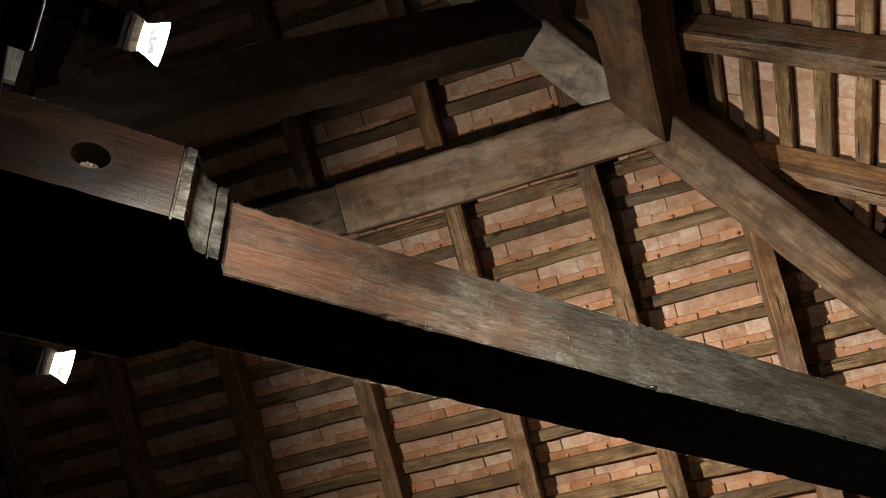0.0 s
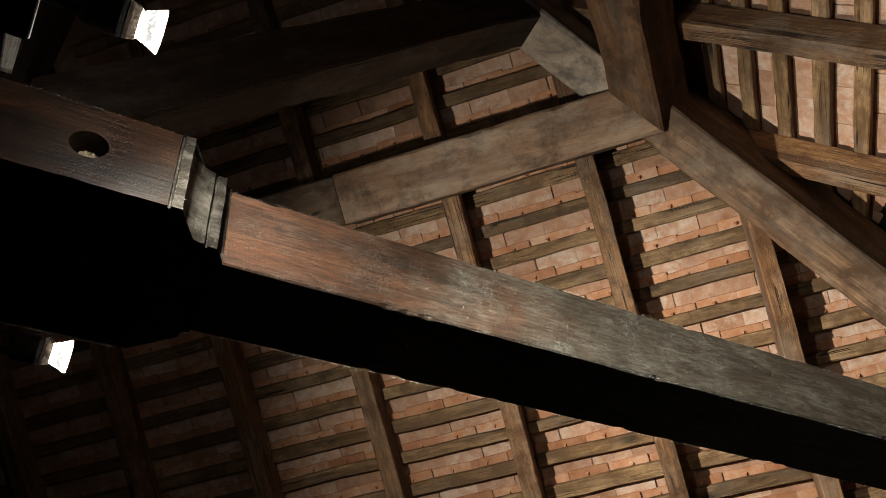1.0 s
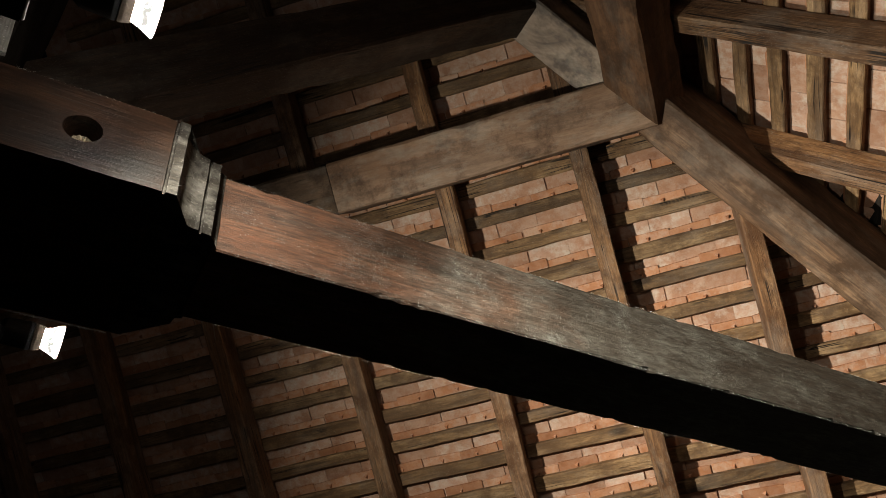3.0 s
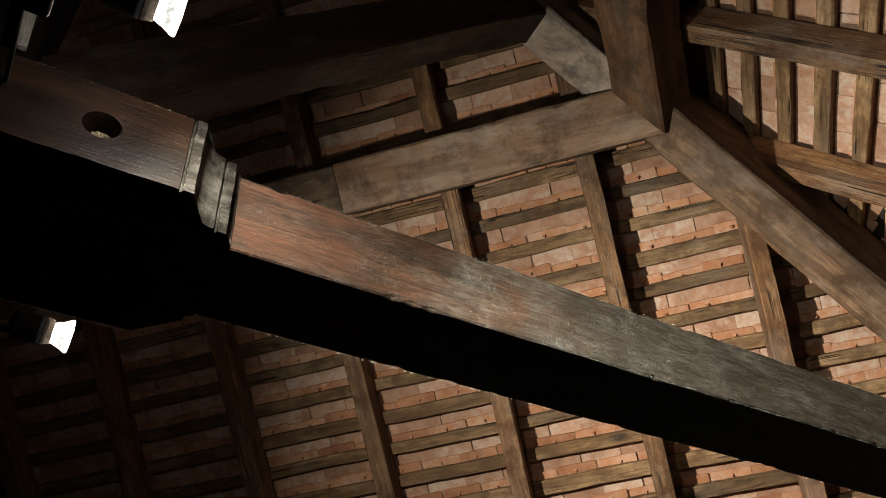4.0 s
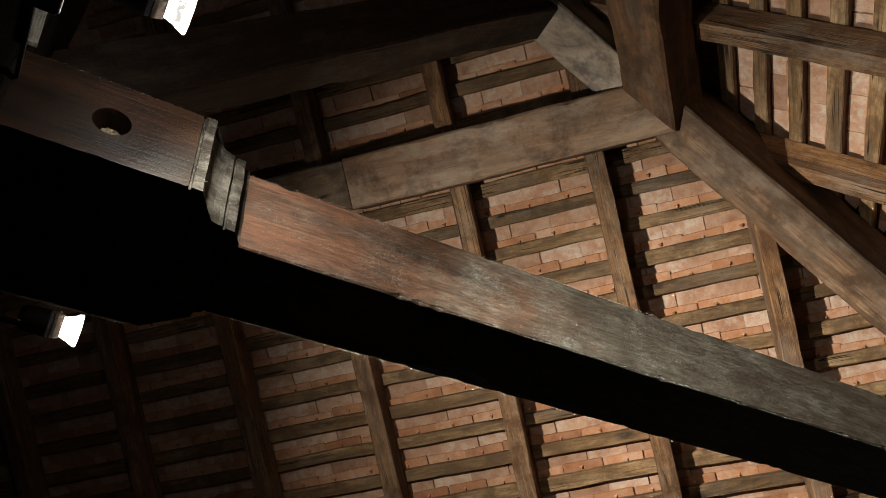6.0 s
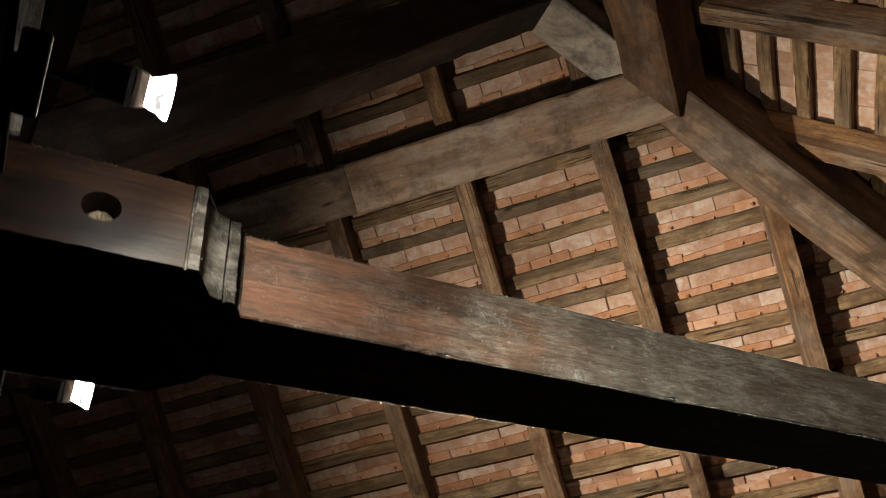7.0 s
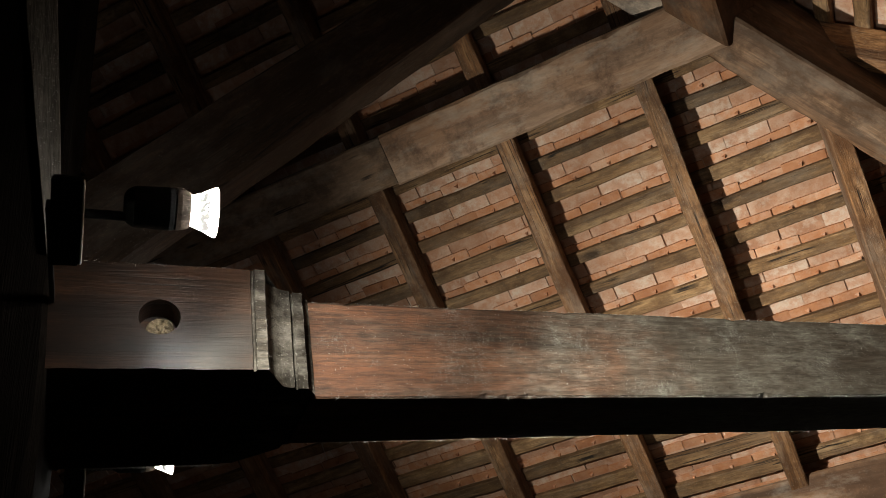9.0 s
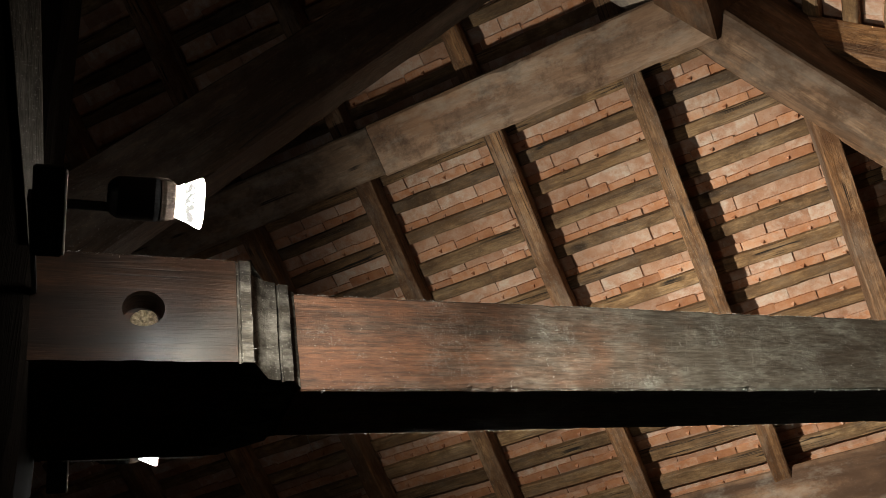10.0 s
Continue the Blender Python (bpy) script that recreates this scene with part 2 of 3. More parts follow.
BATTEN = wood("batten_wood", (0.080, 0.042, 0.019), (0.225, 0.130, 0.061), (0.35, 0.222, 0.115), dust=0.12, grain=0.7, vary=0.40, hair=0.30, silver=0.06, knots=0.9, mottle=0.40, ring=0.25, stretch=0.1)
PURLIN = wood("purlin_wood", (0.060, 0.030, 0.016), (0.220, 0.122, 0.070), (0.34, 0.208, 0.132), dust=0.34, grain=0.25, vary=0.05, bump=0.2, hair=0.14, splits=0.64, silver=0.25, knots=0.9, mottle=0.18, ring=0.16, stretch=0.14, specks=0.2)
# brown wood for the second purlin, darkened to stand in for its weaker light
DIM_PURLIN = wood("dim_brown_purlin_wood", (0.036, 0.018, 0.009), (0.110, 0.053, 0.025), (0.175, 0.092, 0.047), dust=0.10, grain=0.3, vary=0.05, bump=0.25, hair=0.2, splits=0.60, knots=0.7, mottle=0.25, ring=0.2, stretch=0.12, specks=0.3)
OLD_PURLIN = wood("sooty_purlin_wood", (0.060, 0.036, 0.022), (0.150, 0.092, 0.055), (0.23, 0.148, 0.094), dust=0.25, grain=0.3, vary=0.05, hair=0.2, silver=0.25, knots=0.6, mottle=0.25, ring=0.16, stretch=0.18, specks=0.2)
HIPWOOD = wood("hip_wood", (0.045, 0.022, 0.010), (0.160, 0.080, 0.039), (0.275, 0.155, 0.083), dust=0.12, grain=0.35, vary=0.02, bump=0.3, hair=0.3, splits=0.62, silver=0.25, knots=0.85, mottle=0.25, ring=0.42, stretch=0.07, specks=0.3)
GREYHIP = wood("planed_grey_hip_wood", (0.070, 0.055, 0.048), (0.290, 0.216, 0.166), (0.41, 0.320, 0.248), dust=0.25, grain=0.3, vary=0.02, bump=0.25, hair=0.12, splits=0.64, stretch=0.5, knots=0.9, mottle=0.25, ring=0.05, specks=0.3)
BRACE = wood("brace_wood", (0.024, 0.014, 0.008), (0.054, 0.031, 0.018), (0.090, 0.055, 0.033), dust=0.1, vary=0.02, hair=0.4)
# pale grey carries the light on the post's edge
LIT_STRIP_WOOD = wood("lit_strip_wood", (0.12, 0.108, 0.090), (0.24, 0.22, 0.185), (0.35, 0.33, 0.285), dust=0.6, vary=0.02)
DARKWALL = wood("tarred_boards", (0.010, 0.008, 0.006), (0.022, 0.017, 0.013), (0.035, 0.028, 0.022))
# near-black base colour stands in for the unlit dark around the post
UNLIT_POST = wood("unlit_post_wood", (0.004, 0.003, 0.002), (0.008, 0.006, 0.005), (0.014, 0.011, 0.009), rough=0.88, spec=0.05)
CLAY = tile_material("dusty_fired_clay", (0.31, 0.158, 0.098), (0.42, 0.236, 0.156), (0.49, 0.305, 0.218), 0.8)
CLAY_HEAD = tile_material("bare_fired_clay", (0.33, 0.140, 0.070), (0.43, 0.198, 0.104), (0.50, 0.258, 0.148), 0.45)
METAL = plain("black_painted_metal", (0.006, 0.006, 0.006), 0.6, 0.0)
# brown tone paints the bulb's light on the housing front and clip
LIT_METAL = plain("lit_brown_metal", (0.10, 0.072, 0.05), 0.6, 0.0, 90.0, 0.4)
# pale matte colour that paints the highlight along the bracket's arris
LIT_EDGE = plain("lit_bracket_edge", (0.66, 0.65, 0.62), 0.5, 0.0)
PEG = plain("end_grain_peg", (0.28, 0.22, 0.135), 0.85, 0.0, 260.0, 0.7)
WEB = plain("cobweb", (0.38, 0.38, 0.36), 0.9)
STONE = plain("dark_stone_floor", (0.05, 0.048, 0.045), 0.85, 0.0, 4.0, 0.3)
BULB = glow("lit_bulb_glass", (1.0, 0.97, 0.90), 110.0)


# ---- builders ----
def link(name, bm, material, parent=None, label="", m=None, smooth=False):
    me = bpy.data.meshes.new(name)
    bmesh.ops.recalc_face_normals(bm, faces=bm.faces[:])
    bm.to_mesh(me)
    bm.free()
    me.materials.append(material)
    if smooth:
        for p in me.polygons:
            p.use_smooth = True
    ob = new(name, me)
    if parent is not None:
        ob.parent = parent
    if m is not None:
        ob.matrix_local = m
    if label:
        tagged(ob, label)
    return ob


def part(name, bm, material, parent, label="", m=None, smooth=False):
    return link(name, bm, material, parent, label, m, smooth)


def timber(x0, x1, y0, y1, z0, z1, bevel=0.006, step=0.06, wobble=0.0015, seed=0, ends=None):
    """A sawn timber along x, with worn, uneven arrises. ends(x, y, z) may move the two end rings."""
    rng = random.Random(seed)
    bm = bmesh.new()
    n = max(2, int((x1 - x0) / step))
    rings = []
    off = rng.uniform(0, 90)
    for i in range(n + 1):
        x = x0 + (x1 - x0) * i / n
        c = [bevel * (0.55 + 1.0 * abs(noise.noise((x * 6 + off, k * 7.1, 0.3)))) + (bevel * rng.uniform(0, 1.2) if rng.random() < 0.12 else 0) for k in range(4)]
        dy = wobble * 2 * noise.noise((x * 2.3 + off, 4.2, 0))
        dz = wobble * 2 * noise.noise((x * 2.1 + off, 9.2, 0))
        pts = [(y0 + c[0], z0), (y1 - c[1], z0), (y1, z0 + c[1]), (y1, z1 - c[2]), (y1 - c[2], z1), (y0 + c[3], z1), (y0, z1 - c[3]), (y0, z0 + c[0])]
        ring = []
        for y, z in pts:
            w = wobble * noise.noise((x * 9 + off, y * 20, z * 20))
            p = [x, y + dy + w, z + dz + w]
            if ends and i in (0, n):
                p[0] = ends(i == 0, y, z)
            ring.append(bm.verts.new(p))
        rings.append(ring)
    for a, b in zip(rings, rings[1:]):
        for k in range(8):
            bm.faces.new((a[k], a[(k + 1) % 8], b[(k + 1) % 8], b[k]))
    bm.faces.new(rings[0])
    bm.faces.new(rings[-1])
    return bm


def box(x0, x1, y0, y1, z0, z1, bevel=0.0):
    bm = bmesh.new()
    bmesh.ops.create_cube(bm, size=1, matrix=Matrix.LocRotScale(((x0 + x1) / 2, (y0 + y1) / 2, (z0 + z1) / 2), None, (x1 - x0, y1 - y0, z1 - z0)))
    if bevel:
        bmesh.ops.bevel(bm, geom=bm.edges[:], offset=bevel, segments=2, affect="EDGES")
    return bm


def turned(profile, segments=32, m=None, cap=True):
    """A body turned about the x axis from (x, radius) pairs."""
    bm = bmesh.new()
    rings = []
    for x, r in profile:
        rings.append([bm.verts.new((x, r * math.cos(2 * math.pi * k / segments), r * math.sin(2 * math.pi * k / segments))) for k in range(segments)])
    for a, b in zip(rings, rings[1:]):
        for k in range(segments):
            bm.faces.new((a[k], a[(k + 1) % segments], b[(k + 1) % segments], b[k]))
    if cap:
        bm.faces.new(rings[0])
        bm.faces.new(rings[-1])
    if m is not None:
        bm.transform(m)
    return bm


def empty(name, label, category, kind="", group=""):
    return tagged(new(name), label, category, group, kind)


# ---- roof geometry: two slopes of 45 degrees that meet in the hip ----
U0 = -0.512                      # u of the apex
V0 = U0 - HIP_Y * math.sqrt(2)   # v of the slope's middle line
RAFTER_D, BATTEN_T = 0.112, 0.030
GAUGE, FIRST, COURSES_UP = {1: 0.0937, 2: 0.0905}, {1: 1.163, 2: 1.151}, 17
RAFTER_V = [0.405 + 0.525 * k for k in range(-6, 4)]


def frame_of(side):
    """Local axes of a slope: x along the eaves, y down the slope, z out of the roof; origin at u = v = 0."""
    if side == 1:
        o, ev, ea, nn = (0, 0, 4.91), (S, -S, 0), (0.5, 0.5, -S), (0.5, 0.5, S)
    else:
        o, ev, ea, nn = (0, 2 * HIP_Y, 4.91), (-S, -S, 0), (0.5, -0.5, -S), (0.5, -0.5, S)
    m = Matrix.Identity(4)
    for i, col in enumerate((ev, ea, nn, o)):
        for j in range(3):
            m[j][i] = col[j]
    return m


ROOT2 = math.sqrt(2)
PIVOT = Matrix.Translation((1.06, HIP_Y, 0))
SKEW = PIVOT @ Matrix.Rotation(radians(-2.4), 4, "Z") @ PIVOT.inverted()   # the corner is a little out of square
FRAME = {1: frame_of(1), 2: SKEW @ frame_of(2)}
SIGN = {1: 1, 2: -1}             # v = SIGN * local x

# floor and the plain walls below the eaves
CX, CY = (U0 + V0) * S, (U0 - V0) * S
HALF = 2.17 - U0
TURN45 = Matrix.Translation((CX, CY, 0)) @ Matrix.Rotation(radians(45), 4, "Z")
floor = link("floor", box(-HALF - 0.3, HALF + 0.3, -HALF - 0.3, HALF + 0.3, -0.1, 0), STONE, m=TURN45)
tagged(floor, "dark stone floor of the hall", "floor", kind="structure")
for i, (a, b) in enumerate((((HALF + 0.02, HALF + 0.2), (-HALF, HALF)), ((-HALF - 0.2, -HALF - 0.02), (-HALF, HALF)), ((-HALF - 0.2, HALF + 0.2), (HALF + 0.02, HALF + 0.2)), ((-HALF - 0.2, HALF + 0.2), (-HALF - 0.2, -HALF - 0.02)))):
    w = link("wall_" + ("east", "west", "north", "south")[i], box(*a, *b, 0, 2.39), DARKWALL, m=TURN45)
    tagged(w, "plain dark boarded wall under the eaves", "wall", kind="structure")

# wall plates
for i in range(4):
    pl = link("wall_plate", timber(-HALF - 0.18, HALF + 0.18 if i % 2 else HALF - 0.004, HALF, HALF + 0.18, 2.40, 2.63, 0.008, 0.08, 0.002, 40 + i), PURLIN,
              m=TURN45 @ Matrix.Rotation(radians(90 * i), 4, "Z"))
    tagged(pl, "grey-brown wooden wall plate carrying the rafter feet", "beam", "wall plates", "structure")

# the two slopes behind the viewer, boarded
for i in (1, 2):
    bm = bmesh.new()
    q = [(-HALF - 0.3, HALF + 0.3), (HALF + 0.3, HALF + 0.3), (0, 0)]
    lo = [bm.verts.new((x, y, 4.99 - U0 - y)) for x, y in q]
    hi = [bm.verts.new((x, y, 5.02 - U0 - y)) for x, y in q]
    bm.faces.new(lo), bm.faces.new(hi)
    for k in range(3):
        bm.faces.new((lo[k], lo[(k + 1) % 3], hi[(k + 1) % 3], hi[k]))
    bk = link("roof_slope", bm, DARKWALL, m=TURN45 @ Matrix.Rotation(radians(90 * i), 4, "Z"))
    tagged(bk, "dark boarded roof slope over the hall", "roof", kind="structure")

# purlins: canted to the slope, mitred at the hip
A0, A1, NB = 1.320, 1.509, -0.303
SCARF = -0.487                   # v of the joint in the long purlin
for side, spans in ((1, ((None, SCARF - 0.002), (SCARF + 0.002, "hip"))), (2, ((None, "hip"),))):
    for n_span, (v_from, v_to) in enumerate(spans):
        def cut(first, y, z, sg=SIGN[side], v_from=v_from, v_to=v_to):
            at_to = (not first) if sg == 1 else first
            edge = v_to if at_to else v_from
            u = S * (y + z)
            if edge == "hip":
                return sg * (u + V0 - U0)
            return sg * (2 * V0 - (u + V0 - U0) if edge is None else edge)
        u_mid = S * ((A0 + A1) / 2 + NB)
        ends_v = [2 * V0 - (u_mid + V0 - U0) if v_from is None else v_from, u_mid + V0 - U0 if v_to == "hip" else v_to]
        xs = sorted(SIGN[side] * v for v in ends_v)
        old = v_to != "hip"
        drop = 0.006 if old else 0.0
        p = link("purlin", timber(xs[0], xs[1], A0 + drop, A1 - drop, NB + drop, -RAFTER_D - 0.002, 0.010, 0.05, 0.003, 10 + side + 5 * n_span, cut), OLD_PURLIN if old else PURLIN if side == 1 else DIM_PURLIN, m=FRAME[side])
        tagged(p, "sooty dark purlin scarfed to a newer length" if old else "thick grey-brown purlin mitred under the hip", "beam", "purlins", "structure")

# hip rafter
hip_dir = Vector((1, 0, -S)).normalized()
hip_m = Matrix.Identity(4)
for i, col in enumerate((hip_dir, Vector((0, 1, 0)), hip_dir.cross(Vector((0, 1, 0))), Vector((0, HIP_Y, 4.43)))):
    for j in range(3):
        hip_m[j][i] = col[j]
hx = math.sqrt(1.5)
hip = link("hip_rafter", timber(0.97 * hx, 3.0 * hx, -0.081, 0.081, 0, 0.30, 0.010, 0.05, 0.003, 5), HIPWOOD, m=hip_m)
upper_hip = link("hip_rafter", timber(CX * hx + 0.15, 0.966 * hx, -0.066, 0.100, 0, 0.30, 0.006, 0.05, 0.002, 6), GREYHIP, m=hip_m)
tagged(upper_hip, "pale grey planed upper length of the hip rafter", "rafter", kind="structure")
tagged(hip, "heavy brown hip rafter running down to the corner", "rafter", kind="structure")

# slopes: rafters, battens and tiles
tile_w, tile_l, tile_t, tile_rise = 0.158, 0.315, 0.0105, 0.0275


def tile_mesh(rng):
    """A flat clay tile with a hanging nib, in its own axes: head at y = 0, underside at z = 0."""
    bm = bmesh.new()
    w, l, t = tile_w * rng.uniform(0.972, 0.997), tile_l * rng.uniform(0.97, 1.02), tile_t * rng.uniform(0.9, 1.1)
    k = rng.uniform(-0.003, 0.003)
    warp = rng.uniform(-0.0025, 0.0025)
    grid = []
    for top in (0, 1):
        for yi, y in enumerate((0.0, 0.034, 0.5 * l, l)):
            for xi, x in enumerate((-0.5, -0.43, 0.43, 0.5)):
                edge = 0.0008 if xi in (0, 3) else 0.0
                z = t * top + warp * (1 if yi == 2 else 0) + (edge if not top else -edge)
                yy = y + (k if xi > 1 else -k) + (0.0015 if yi == 0 and xi in (0, 3) else 0)
                grid.append(bm.verts.new((x * w, yy, z)))
    g = lambda a, b, c: grid[a * 16 + b * 4 + c]
    for yi in range(3):
        made = []
        for xi in range(3):
            made.append(bm.faces.new((g(0, yi, xi), g(0, yi + 1, xi), g(0, yi + 1, xi + 1), g(0, yi, xi + 1))))
            bm.faces.new((g(1, yi, xi), g(1, yi, xi + 1), g(1, yi + 1, xi + 1), g(1, yi + 1, xi)))
        for xi in (0, 3):
            made.append(bm.faces.new((g(0, yi, xi), g(0, yi + 1, xi), g(1, yi + 1, xi), g(1, yi, xi))))
        if yi == 0:
            for f in made:
                f.material_index = 1
    for xi in range(3):
        for yi in (0, 3):
            f = bm.faces.new((g(0, yi, xi), g(0, yi, xi + 1), g(1, yi, xi + 1), g(1, yi, xi)))
            f.material_index = 1 if yi == 0 else 0
    nx = rng.uniform(-0.015, 0.015)
    nib = bmesh.ops.create_cone(bm, segments=3, radius1=0.0105, radius2=0.003, depth=0.013, cap_ends=True, cap_tris=False,
                                matrix=Matrix.Translation((nx, 0.022, -0.0065)) @ Matrix.Rotation(radians(45), 4, "Z") @ Matrix.Rotation(radians(180), 4, "X"))
    for v in nib["verts"]:
        for f in v.link_faces:
            f.material_index = 1
    bmesh.ops.recalc_face_normals(bm, faces=bm.faces[:])
    return bm


rng = random.Random(7)
tile_meshes = []
for i in range(10):
    bm = tile_mesh(rng)
    me = bpy.data.meshes.new("tile")
    bm.to_mesh(me)
    bm.free()
    me.materials.append(CLAY)
    me.materials.append(CLAY_HEAD)
    tile_meshes.append(me)

for side in (1, 2):
    sg, fm = SIGN[side], FRAME[side]
    slope = empty("roof_slope", "tiled roof slope of orange clay tiles on battens and rafters, seen from below", "roof", "structure")
    slope.matrix_world = fm
    for i, v in enumerate(RAFTER_V):
        u_top = abs(v - V0) + U0 + (0.06 if side == 1 else 0.044)
        a_top, a_foot = u_top * ROOT2, 2.36 * ROOT2
        if a_foot - a_top < 0.2:
            continue
        bm = timber(a_top, a_foot, -0.034, 0.034, -RAFTER_D, 0, 0.004, 0.06, 0.003, 100 * side + i)
        part("rafter", bm, RAFTER, slope, m=Matrix.Translation((sg * v, 0, 0)) @ Matrix.Rotation(radians(90), 4, "Z"))
    for k in range(-COURSES_UP, 13):
        u = FIRST[side] + GAUGE[side] * k + rng.uniform(-0.002, 0.002)
        half = u - U0 - 0.02
        if half < 0.1:
            continue
        w = 0.051 * rng.uniform(0.88, 1.14)
        xs = sorted((sg * (V0 - half), sg * (V0 + half)))
        bm = timber(xs[0], xs[1], u * ROOT2, u * ROOT2 + w, 0.0, BATTEN_T, 0.0045, 0.045, 0.0030, 300 * side + k)
        part("batten", bm, BATTEN, slope)
    rest = bmesh.new()
    near = 0
    for k in range(-COURSES_UP, 13):
        u = FIRST[side] + GAUGE[side] * k
        head = u * ROOT2 - (0.030 if side == 1 else 0.016)
        half = u - U0 + 0.16
        n = int(half / tile_w) + 1
        shift = 0.5 * (k % 2) + rng.uniform(-0.12, 0.12)
        for j in range(-n, n + 1):
            v = V0 + (j + shift) * tile_w
            if abs(v - V0) > half:
                continue
            mm = Matrix.Translation((sg * v + rng.uniform(-0.003, 0.003), head + rng.uniform(-0.006, 0.006), BATTEN_T + 0.0005 + rng.uniform(0, 0.0012)))
            mm = mm @ Matrix.Rotation(math.atan2(tile_rise, tile_l), 4, "X") @ Matrix.Rotation(rng.uniform(-0.012, 0.012), 4, "Z")
            me = rng.choice(tile_meshes)
            if side == 1:
                close = 0.62 < u < 2.12 and -1.05 < v < 1.75 and v < u - 0.03
            else:
                close = 0.55 < u < 1.75 and 0.2 < v < 1.6
            if close and near < 300:
                t = new("tile", me)
                t.parent = slope
                t.matrix_local = mm
                near += 1
            else:
                cnt = len(rest.verts)
                rest.from_mesh(me)
                rest.verts.ensure_lookup_table()
                bmesh.ops.transform(rest, matrix=mm, verts=rest.verts[cnt:])
    r = part("tiles", rest, CLAY, slope)
    r.data.materials.append(CLAY_HEAD)
    tagged(r, kind="stuff")

# ---- the post, the tie beam and its brace ----
post = empty("post", "massive dark wooden post carrying the tie beam", "post", "structure")
# the shaft's lack of light is put into its wood colour
part("shaft", timber(0, 5.2, -0.19, 0.19, -0.13, 0.13, 0.012, 0.1, 0.002, 71), UNLIT_POST, post,
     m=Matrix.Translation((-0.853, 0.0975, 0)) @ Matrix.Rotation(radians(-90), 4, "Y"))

# added strip in front of the post, pale to imitate its lit chamfer
bm = timber(0.0, 0.75, -0.004, 0.004, -0.0225, 0.0225, 0.0015, 0.03, 0.0008, 72)
for v in bm.verts:                              # it tapers to its foot on the beam's head
    v.co.z = 0.0225 + (v.co.z - 0.0225) * (0.48 + 0.62 * min(1.0, v.co.x / 0.5))
lit_strip = link("plank", bm, LIT_STRIP_WOOD, m=Matrix.Translation((-0.7390, -0.101, 2.567)) @ Matrix.Rotation(radians(-95.7), 4, "Y") @ Matrix.Rotation(radians(180), 4, "X"))
tagged(lit_strip, "narrow pale grey strip standing in for the post's lit edge", "plank")

beam = empty("tie_beam", "dusty red-brown tie beam with a moulded wider head let into the post", "beam")
BZ0, BZ1 = 2.397, 2.571
SZ0, SZ1 = 2.391, 2.566           # the shaft sits a little lower than its head
part("shaft", timber(-0.35, 3.02, 0.0, 0.188, SZ0, SZ1, 0.005, 0.02, 0.0012, 3), OAK, beam, "dusty varnished oak shaft, greyer towards the eaves")


def moulded_head():
    """The wide head, drawn in plan and raised to the beam's height, with a peg hole bored in its front."""
    mid = 0.0975
    half = [(-0.75, 0.1835), (-0.4530, 0.1835)]
    fillet = [(-0.4515, 0.1790), (-0.4485, 0.1790), (-0.4470, 0.1845), (-0.4310, 0.1845), (-0.4290, 0.1800)]
    cove = [(-0.4280, 0.1600)] + [(-0.4270 + 0.046 * i / 7, 0.1570 - 0.032 * math.sin(radians(90 * i / 7)) ** 0.8) for i in range(8)]
    low = [(-0.3800, 0.1215), (-0.3785, 0.1175), (-0.3755, 0.1175), (-0.3740, 0.1215), (-0.3590, 0.1205), (-0.3575, 0.1040), (-0.3450, 0.0990)]
    return mid, half, fillet + cove + low


mid, body_pts, mould_pts = moulded_head()
bm = bmesh.new()
y_f = mid - 0.1835
N_EDGE = 26
xs_e = [-0.75 + (0.75 - 0.453) * k / N_EDGE for k in range(N_EDGE + 1)]


def worn(x, k):
    return 0.0022 * noise.noise((x * 45, k, 0)) + 0.0025 * min(0, noise.noise((x * 16, k + 9, 0)))


rim = [(x, BZ0 - 0.002 - worn(x, 1)) for x in xs_e] + [(x, BZ1 - 0.004 + worn(x, 5)) for x in reversed(xs_e)]
front = [bm.verts.new((x, y_f, z)) for x, z in rim]
edges = [bm.edges.new((front[i], front[(i + 1) % len(rim)])) for i in range(len(rim))]
hc, hr = (-0.583, 2.478), 0.029
circ = [bm.verts.new((hc[0] + hr * math.cos(2 * math.pi * k / 28), y_f, hc[1] + hr * math.sin(2 * math.pi * k / 28))) for k in range(28)]
cedges = [bm.edges.new((circ[i], circ[(i + 1) % 28])) for i in range(28)]
bmesh.ops.triangle_fill(bm, edges=edges + cedges, use_beauty=True)
inner = [bm.verts.new((v.co.x, y_f + 0.05, v.co.z)) for v in circ]
for i in range(28):
    bm.faces.new((circ[i], circ[(i + 1) % 28], inner[(i + 1) % 28], inner[i]))
bm.faces.new(inner)
mid_z = (BZ0 + BZ1) / 2
shoulder = [bm.verts.new((v.co.x, mid + 0.1795, v.co.z - (0.004 if v.co.z < mid_z else 0.0))) for v in front]
back = [bm.verts.new((v.co.x, mid + 0.1835, v.co.z + (0.000 if v.co.z < mid_z else -0.004))) for v in front]
for i in range(len(rim)):
    j = (i + 1) % len(rim)
    bm.faces.new((front[i], front[j], shoulder[j], shoulder[i]))
    bm.faces.new((shoulder[i], shoulder[j], back[j], back[i]))
bm.faces.new(back)
head = part("head", bm, HEAD, beam, "dark varnished wide head with a bored peg hole")
peg = turned([(0.0, 0.0205), (0.016, 0.0200), (0.021, 0.0175), (0.023, 0.0120), (0.0235, 0.0060)], 26)
for v in peg.verts:                             # splintered end grain
    if v.co.x > 0.01:
        v.co.x += 0.004 * noise.noise(v.co * 190) + 0.003 * noise.noise(v.co * 420)
peg.transform(Matrix.Translation((hc[0] + 0.003, y_f + 0.046, hc[1] - 0.006)) @ Matrix.Rotation(radians(-90), 4, "Z"))
part("peg", peg, PEG, head, "pale splintered end-grain peg sunk in the hole")

